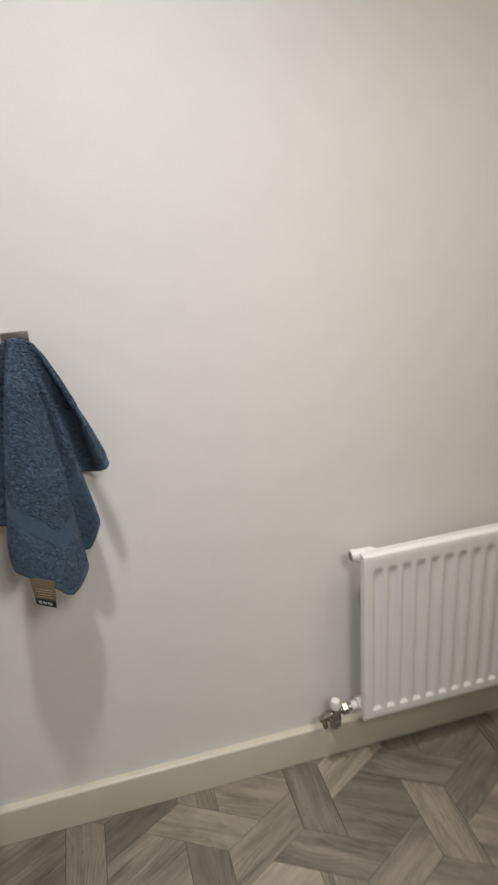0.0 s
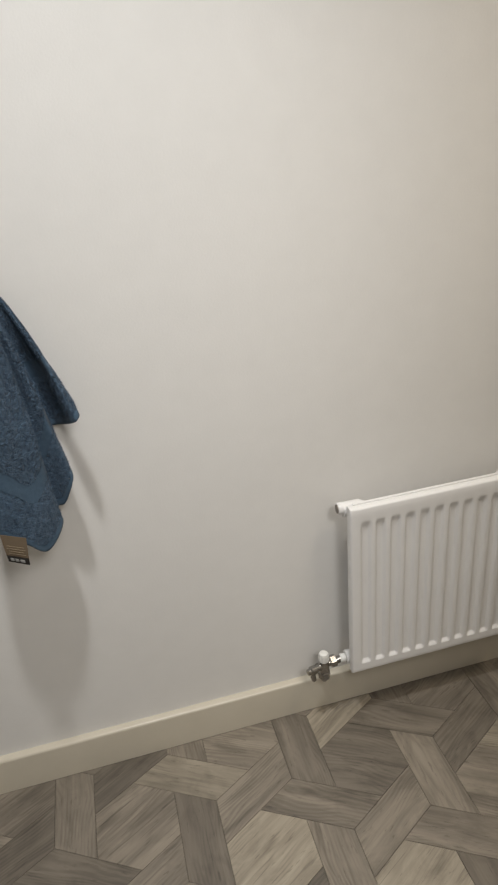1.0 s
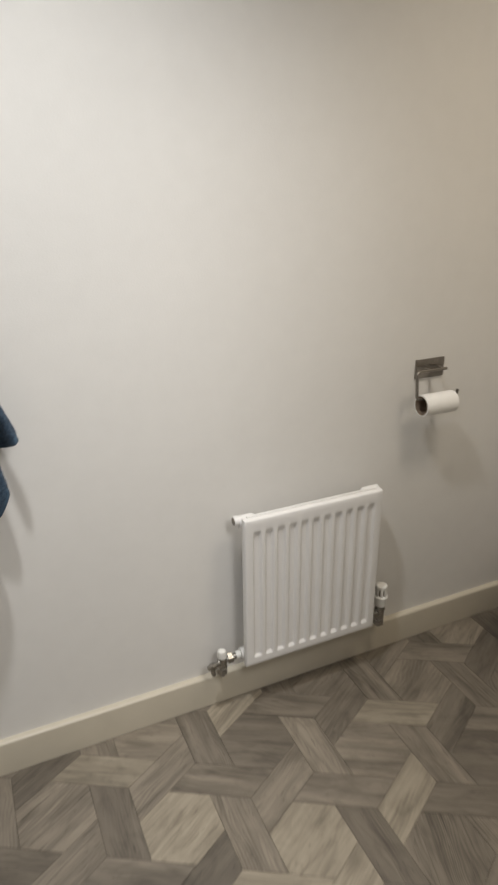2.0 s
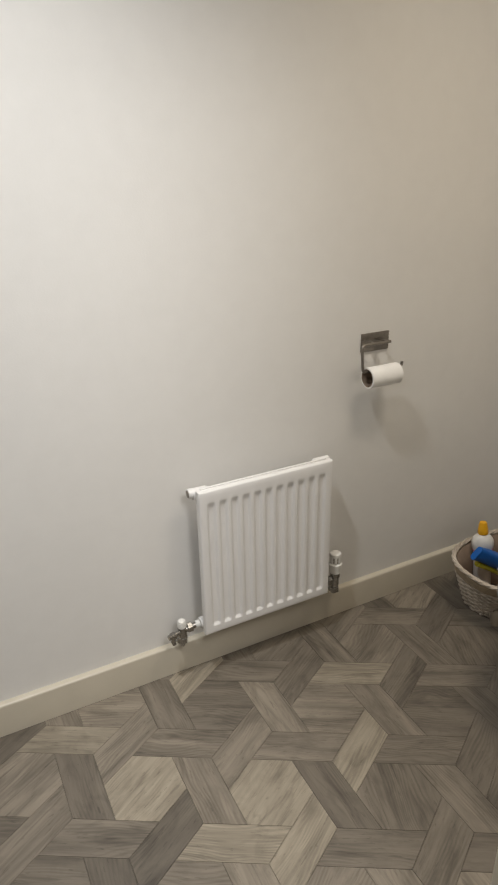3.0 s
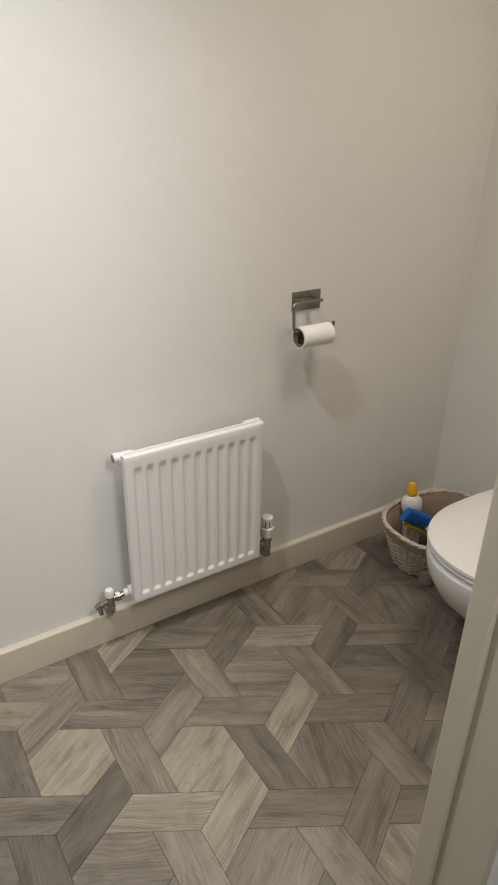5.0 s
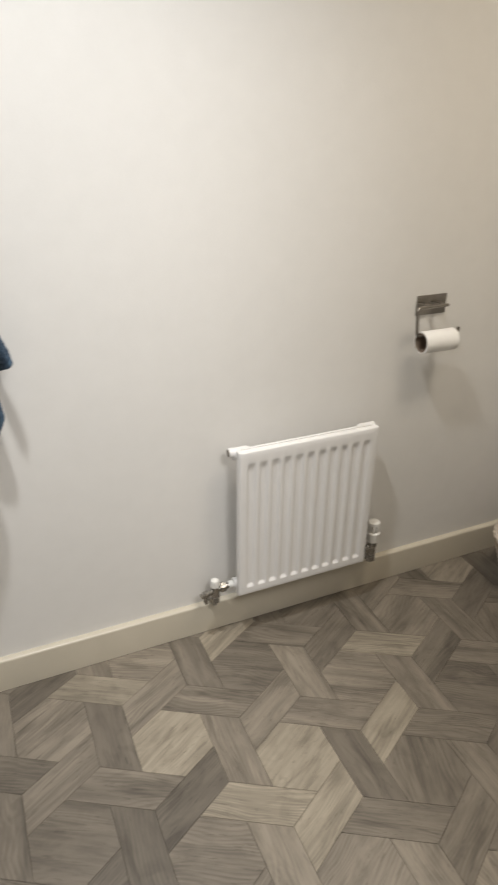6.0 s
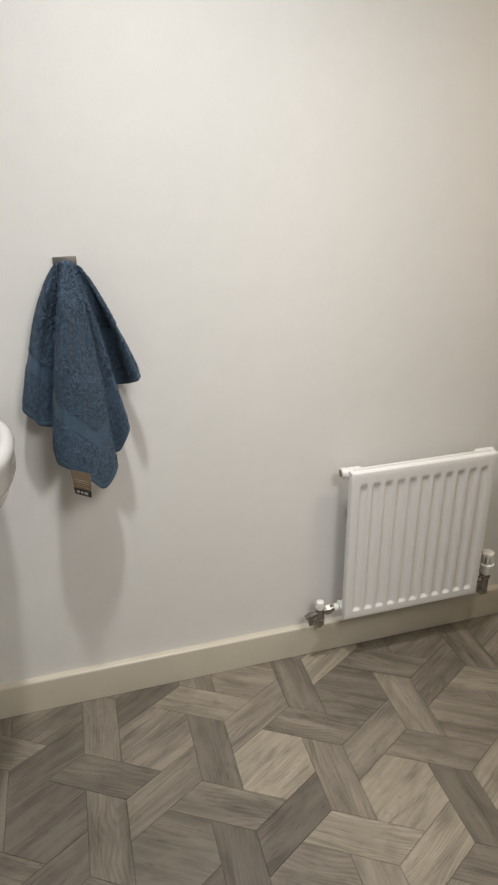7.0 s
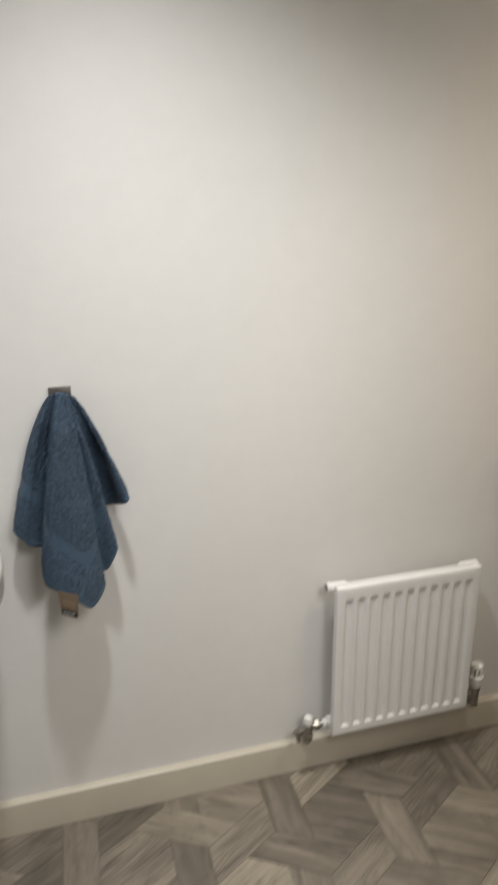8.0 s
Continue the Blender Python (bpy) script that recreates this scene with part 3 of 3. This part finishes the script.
    def patch(u0, v0, u1, v1, lift):
        out = []
        for u, v in ((u0, v0), (u1, v0), (u1, v1), (u0, v1)):
            top, low = quad[0].lerp(quad[1], u), quad[3].lerp(quad[2], u)
            out.append(top.lerp(low, v) + Vector((0, -lift - 0.003 * math.sin(v * 3), 0)))
        bb = bmesh.new()
        f = bb.faces.new([bb.verts.new(p) for p in out])
        ext = bmesh.ops.extrude_face_region(bb, geom=[f])
        bmesh.ops.translate(bb, vec=(0, 0.0008, 0), verts=[e for e in ext["geom"] if isinstance(e, bmesh.types.BMVert)])
        return bb

    tag = part("care_label", patch(0, 0, 1, 0.72, 0), TAG, root, "brown woven care label", smooth=False)
    part("label_end", patch(0, 0.72, 1, 1, 0), TAG_DARK, tag, "black end of the label", smooth=False)
    for k, (u0, u1) in enumerate(((0.15, 0.85), (0.12, 0.9), (0.2, 0.8), (0.15, 0.88))):
        part("print_line", patch(u0, 0.34 + k * 0.09, u1, 0.362 + k * 0.09, 0.0008), TAG_PRINT, tag, smooth=False)
    for u0, u1 in ((0.14, 0.30), (0.36, 0.52), (0.58, 0.80)):
        part("print_mark", patch(u0, 0.82, u1, 0.92, 0.0008), TAG_WHITE, tag, smooth=False)
    settle(root)


towel_hook()
towel()

# ---------- basin ----------


def basin():
    cx, cy, zr = -0.964, -0.190, 0.842
    root = thing("basin", (cx, -0.1, zr - 0.15), "white ceramic wall-hung hand basin with a rounded rim", "basin")

    def loop(a, b, z, shift=0.0, n=56):
        out = []
        for k in range(n):
            t = 2 * math.pi * k / n
            c, s = math.cos(t), math.sin(t)
            p = 2.3
            x = a * math.copysign(abs(c) ** (2 / p), c)
            y = b * math.copysign(abs(s) ** (2 / p), s)
            out.append((cx + x, min(cy + shift + y, -0.002), z))
        return out

    b = bmesh.new()
    rings(b, [
        loop(0.075, 0.085, zr - 0.185, 0.075), loop(0.145, 0.135, zr - 0.165, 0.05), loop(0.208, 0.178, zr - 0.115, 0.018), loop(0.230, 0.195, zr - 0.065, 0.003),
        loop(0.232, 0.198, zr - 0.028), loop(0.235, 0.201, zr - 0.018), loop(0.233, 0.199, zr - 0.009), loop(0.228, 0.194, zr - 0.003), loop(0.220, 0.186, zr), loop(0.212, 0.178, zr - 0.002),
        loop(0.205, 0.169, zr - 0.010), loop(0.190, 0.135, zr - 0.05, -0.02), loop(0.135, 0.095, zr - 0.105, -0.02), loop(0.04, 0.03, zr - 0.122, -0.02),
    ])
    part("bowl", b, PORCELAIN, root)
    settle(root)


basin()

# ---------- toilet ----------


def toilet():
    cy = -0.634
    root = thing("toilet", (0.9, cy, 0), "white ceramic close-coupled toilet with its lid closed", "toilet")

    def egg(cx, af, ab, b, z, n=56, p=2.25):
        out = []
        for k in range(n):
            t = 2 * math.pi * k / n
            c, s = math.cos(t), math.sin(t)
            q = p if c < 0 else 3.4
            out.append((cx + (ab if c > 0 else af) * math.copysign(abs(c) ** (2 / q), c), cy + b * math.copysign(abs(s) ** (2 / q), s), z))
        return out

    b = bmesh.new()
    rings(b, [
        egg(0.93, 0.150, 0.20, 0.115, 0.0), egg(0.93, 0.150, 0.20, 0.115, 0.012), egg(0.93, 0.140, 0.20, 0.105, 0.03), egg(0.93, 0.145, 0.20, 0.105, 0.12),
        egg(0.89, 0.215, 0.24, 0.138, 0.20), egg(0.845, 0.245, 0.285, 0.166, 0.28), egg(0.81, 0.242, 0.34, 0.178, 0.34), egg(0.79, 0.232, 0.36, 0.180, 0.38),
        egg(0.79, 0.230, 0.36, 0.179, 0.394), egg(0.79, 0.222, 0.352, 0.172, 0.400),
    ])
    part("pan", b, PORCELAIN, root)
    b = bmesh.new()
    rings(b, [egg(0.795, 0.222, 0.24, 0.180, 0.4015), egg(0.795, 0.230, 0.245, 0.188, 0.405), egg(0.795, 0.231, 0.245, 0.189, 0.412), egg(0.795, 0.226, 0.24, 0.184, 0.4165)])
    part("seat", b, SEAT, root)
    b = bmesh.new()
    rings(b, [egg(0.795, 0.228, 0.245, 0.186, 0.4185), egg(0.795, 0.233, 0.248, 0.191, 0.422), egg(0.795, 0.232, 0.248, 0.190, 0.430), egg(0.795, 0.222, 0.24, 0.180, 0.437), egg(0.795, 0.15, 0.17, 0.12, 0.440), egg(0.795, 0.04, 0.05, 0.03, 0.441)])
    part("lid", b, SEAT, root)
    for y in (cy - 0.075, cy + 0.075):
        part("hinge", lathe([(0.011, 0), (0.012, 0.002), (0.012, 0.026), (0.010, 0.028)], (1.035, y - 0.014, 0.420), (0, 1, 0), 14), CHROME, root)
    part("cistern", box(1.052, cy - 0.185, 0.4005, EAST - 0.004, cy + 0.185, 0.765), PORCELAIN, root, bevel=0.022, segments=4)
    part("cistern_lid", box(1.045, cy - 0.192, 0.766, EAST - 0.003, cy + 0.192, 0.798), PORCELAIN, root, bevel=0.012, segments=3)
    root.scale = (1, 1, 0.975)
    part("flush_button", lathe([(0.024, 0), (0.024, 0.004), (0.020, 0.006)], (1.135, cy, 0.798), (0, 0, 1), 24), CHROME, root)
    settle(root)


toilet()

# ---------- basket and what stands in it ----------


def basket():
    cx, cy, h = 0.998, -0.210, 0.182
    root = thing("wicker_basket", (cx, cy, 0), "whitewashed woven wicker basket with a dark inside", "basket")

    def at(t, z, push=0.0):
        f = z / h
        a, b = 0.112 + 0.078 * f + push, 0.082 + 0.068 * f + push
        c, s = math.cos(t), math.sin(t)
        p = 2.5
        return Vector((cx + a * math.copysign(abs(c) ** (2 / p), c), cy - 0.034 * f + b * math.copysign(abs(s) ** (2 / p), s), z))

    stakes = 40
    seg = stakes * 4
    rows = 14
    for r in range(rows):
        z = 0.008 + r * 0.0099
        pts = []
        for k in range(seg):
            t = 2 * math.pi * k / seg
            wave = math.cos(stakes / 2 * t + math.pi * (r % 2)) * 0.0042
            lift = 0.0012 * noise.noise(Vector((k * 0.13, r * 3.1, 0)))
            pts.append(at(t, z + lift, wave))
        part("weave_strand", tube(pts, 0.0045, 6, closed=True), WICKER, root)
    for k in range(stakes):
        t = 2 * math.pi * (k + 0.0) / stakes
        part("stake", tube([at(t, 0.004), at(t, 0.09), at(t, h - 0.022)], 0.0034, 6), WICKER, root)
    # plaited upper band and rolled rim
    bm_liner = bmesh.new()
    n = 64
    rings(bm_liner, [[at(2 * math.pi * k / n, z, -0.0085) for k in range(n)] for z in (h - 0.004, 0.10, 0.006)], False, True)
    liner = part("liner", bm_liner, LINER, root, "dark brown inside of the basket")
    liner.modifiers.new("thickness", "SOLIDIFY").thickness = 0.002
    for r in range(4):
        pts = [at(2 * math.pi * k / 96, h - 0.040 + 0.0085 * r + 0.001 * math.sin(k * 0.9 + r), 0.0015) for k in range(96)]
        part("upper_strand", tube(pts, 0.0048, 6, closed=True), TAN, root)
    for q in range(3):
        pts = []
        for k in range(192):
            t = 2 * math.pi * k / 192
            w = 11 * t + 2 * math.pi * q / 3
            pts.append(at(t, h + 0.000 + 0.0036 * math.sin(w), 0.0036 * math.cos(w)))
        part("rim_strand", tube(pts, 0.0043, 6, closed=True), WICKER, root)
    settle(root)


def cleaner_bottle():
    """An upright squeeze bottle with an angled neck, leaning on the basket's side."""
    root = thing("cleaner_bottle", (0.976, -0.156, 0.004), "white cleaning bottle with yellow nozzle standing in the basket", "bottle")

    def oval(a, b, z, dx=0.0, n=32):
        return [(dx + a * math.cos(2 * math.pi * k / n), b * math.sin(2 * math.pi * k / n), z) for k in range(n)]

    b = bmesh.new()
    rings(b, [oval(0.027, 0.020, 0), oval(0.030, 0.023, 0.004), oval(0.030, 0.023, 0.165), oval(0.032, 0.024, 0.178), oval(0.035, 0.026, 0.188), oval(0.037, 0.028, 0.200), oval(0.036, 0.028, 0.212), oval(0.032, 0.025, 0.224), oval(0.024, 0.020, 0.234), oval(0.014, 0.014, 0.24), oval(0.014, 0.014, 0.248)])
    part("body", b, BOTTLE, root)
    b = bmesh.new()
    rings(b, [oval(0.0324, 0.0244, 0.174), oval(0.0330, 0.0250, 0.175), oval(0.0340, 0.0258, 0.180), oval(0.0336, 0.0254, 0.181)])
    part("band", b, PINK, root, "pink band")
    part("nozzle", lathe([(0.0170, 0.242), (0.0180, 0.245), (0.0172, 0.256), (0.0135, 0.279), (0.0110, 0.286), (0.005, 0.2875)], (0, 0, 0), (0, 0, 1), 22), YELLOW, root, "yellow plastic nozzle")
    root.scale = (0.96, 0.96, 0.92)
    root.rotation_euler = (radians(-3), radians(-5), radians(-35))


def wipes_pack():
    """A soft pillow pack leaning across the basket."""
    root = thing("wipes_pack", (1.030, -0.192, 0.113), "blue and lime soft pack of cleaning wipes leaning in the basket", "wipes pack")

    def pillow(x0, x1, z0, z1, t):
        b = bmesh.new()
        loops = []
        turns = [2 * math.pi * k / 20 for k in range(20)]
        section = [(math.copysign(abs(math.cos(a)) ** 0.8, math.cos(a)), math.copysign(abs(math.sin(a)) ** 0.55, math.sin(a))) for a in turns]
        for k in range(13):
            u = k / 12
            x = x0 + (x1 - x0) * u
            f = 0.25 + 0.75 * math.sin(math.pi * min(max(u, 0.04), 0.96)) ** 0.5
            loops.append([(x, t * f * c, (z0 + z1) / 2 + (z1 - z0) / 2 * d + 0.002 * math.sin(9 * u)) for c, d in section])
        return rings(b, loops)

    part("blue_wrap", pillow(-0.155, 0.150, -0.020, 0.030, 0.022), BLUE, root, "glossy blue wrap")
    part("lime_wrap", pillow(-0.118, 0.147, -0.038, -0.0195, 0.019), LIME, root, "lime green wrap")
    part("flap", box(-0.050, -0.0255, -0.014, -0.018, -0.0195, 0.016), BOTTLE, root, "white resealing flap", bevel=0.001)
    root.rotation_euler = (radians(12), radians(30), radians(-6))


basket()
cleaner_bottle()
wipes_pack()


def pot():
    root = thing("small_pot", (0.905, -0.298, 0), "small taupe rounded pot on the floor beside the toilet", "pot")
    part("body", lathe([(0.026, 0), (0.030, 0.003), (0.033, 0.03), (0.032, 0.055), (0.027, 0.072), (0.018, 0.080), (0.004, 0.083)], (0, 0, 0), (0, 0, 1), 26), TAUPE, root)
    root.scale = (0.82, 0.82, 0.82)


pot()

# ---------- floor pieces ----------
GX, GY, SIDE = -0.3591, -0.1817, 0.0993
# boards that stand out, by kind and place in the pattern
PALE = {("h", 1, -3), ("h", 4, -6), ("d", 1, 3), ("d", 4, -6), ("c", 4, -12), ("c", 7, -9), ("d", 10, 0), ("c", 4, 0)}
MID = {("h", -2, 0), ("h", 7, -3), ("c", 1, -3), ("d", 4, 0), ("b", 4, -6), ("h", 1, 3), ("h", 10, 0), ("b", 7, -3), ("b", 10, 0)}
DARK = {("h", 10, -6), ("c", 10, -12), ("d", 10, -12), ("b", 7, -9), ("b", 1, -3), ("c", -2, 0), ("h", -5, -3), ("c", 13, -3), ("c", 1, -9)}
# which way the grain of a hexagon runs, in degrees
HEX_GRAIN = {(1, -3): 30, (4, -6): 30, (7, -9): 72, (7, -3): -30, (10, 0): 30, (4, 0): -30, (1, 3): -30, (1, -9): -30, (-2, 0): 30, (10, -6): -30, (13, -3): 70, (-2, -6): -30}
SHAPES = {
    "h": [(0, 2), (-1, 1), (-1, -1), (0, -2), (1, -1), (1, 1)],
    "b": [(-2, 4), (-2, 0), (-1, -1), (-1, 3)],
    "c": [(-1, 3), (-1, 1), (1, 3), (1, 5)],
    "d": [(-2, 0), (-3, -1), (-1, -3), (0, -2)],
}
GRAIN = {"b": 90.0, "c": 30.0, "d": -30.0}


def clipped(poly, x0, y0, x1, y1):
    for axis, bound, sign in ((0, x0, 1), (0, x1, -1), (1, y0, 1), (1, y1, -1)):
        out = []
        for a, b in zip(poly, poly[1:] + poly[:1]):
            ia, ib = (a[axis] - bound) * sign >= 0, (b[axis] - bound) * sign >= 0
            if ia:
                out.append(a)
            if ia != ib:
                t = (bound - a[axis]) / (b[axis] - a[axis])
                out.append((a[0] + (b[0] - a[0]) * t, a[1] + (b[1] - a[1]) * t))
        poly = out
        if len(poly) < 3:
            return []
    return poly


def piece_mesh(poly, turn, inset=0.0003):
    """A thin board with eased edges; its local x runs along the grain."""
    n = len(poly)
    cx, cy = sum(p[0] for p in poly) / n, sum(p[1] for p in poly) / n
    ca, sa = math.cos(-turn), math.sin(-turn)
    loc = [((x - cx) * ca - (y - cy) * sa, (x - cx) * sa + (y - cy) * ca) for x, y in poly]

    def shrunk(d):
        out = []
        for k in range(n):
            a, b, c = Vector(loc[k - 1]), Vector(loc[k]), Vector(loc[(k + 1) % n])
            u, w = (b - a).normalized(), (c - b).normalized()
            n1, n2 = Vector((-u.y, u.x)), Vector((-w.y, w.x))
            m = n1 + n2
            out.append(b + m * (d / max(0.25, 1 + n1.dot(n2))))
        return out

    verts = [(p.x, p.y, -0.003) for p in shrunk(inset)] + [(p.x, p.y, -0.0005) for p in shrunk(inset)] + [(p.x, p.y, 0.0) for p in shrunk(inset + 0.0004)]
    faces = [tuple(range(2 * n, 3 * n))]
    for r in range(2):
        faces += [(r * n + k, r * n + (k + 1) % n, (r + 1) * n + (k + 1) % n, (r + 1) * n + k) for k in range(n)]
    return mesh_of("board", verts, faces), cx, cy


rng = random.Random(11)
for m in range(-6, 8):
    for q in range(-8, 8):
        ci, cj = 1 + 3 * m, -3 + 3 * m + 6 * q
        for kind, shape in SHAPES.items():
            poly = [(GX + (ci + a) * SIDE * 0.8660254, GY + (cj + b) * SIDE / 2) for a, b in shape]
            poly = clipped(poly, WEST + 0.001, SOUTH - 0.13, EAST - 0.001, -0.0165)
            if len(poly) < 3:
                continue
            area = 0.5 * sum(a[0] * b[1] - b[0] * a[1] for a, b in zip(poly, poly[1:] + poly[:1]))
            pick, way = rng.random(), rng.choice((30.0, 90.0, -30.0, 30.0))
            if abs(area) < 0.0002:
                continue
            if area < 0:
                poly = poly[::-1]
            key = (kind, ci, cj)
            tone = 3 if key in PALE else 2 if key in MID else 0 if key in DARK else 0 if pick < 0.12 else 1 if pick < 0.80 else 2
            turn = GRAIN.get(kind, HEX_GRAIN.get((ci, cj), way))
            me, px, py = piece_mesh(poly, radians(turn))
            me.materials.append(WOODS[tone])
            ob = new("hexagon_tile" if kind == "h" else "plank", me)
            ob.location, ob.rotation_euler = (px, py, 0), (0, 0, radians(turn))
            ob.parent = floor
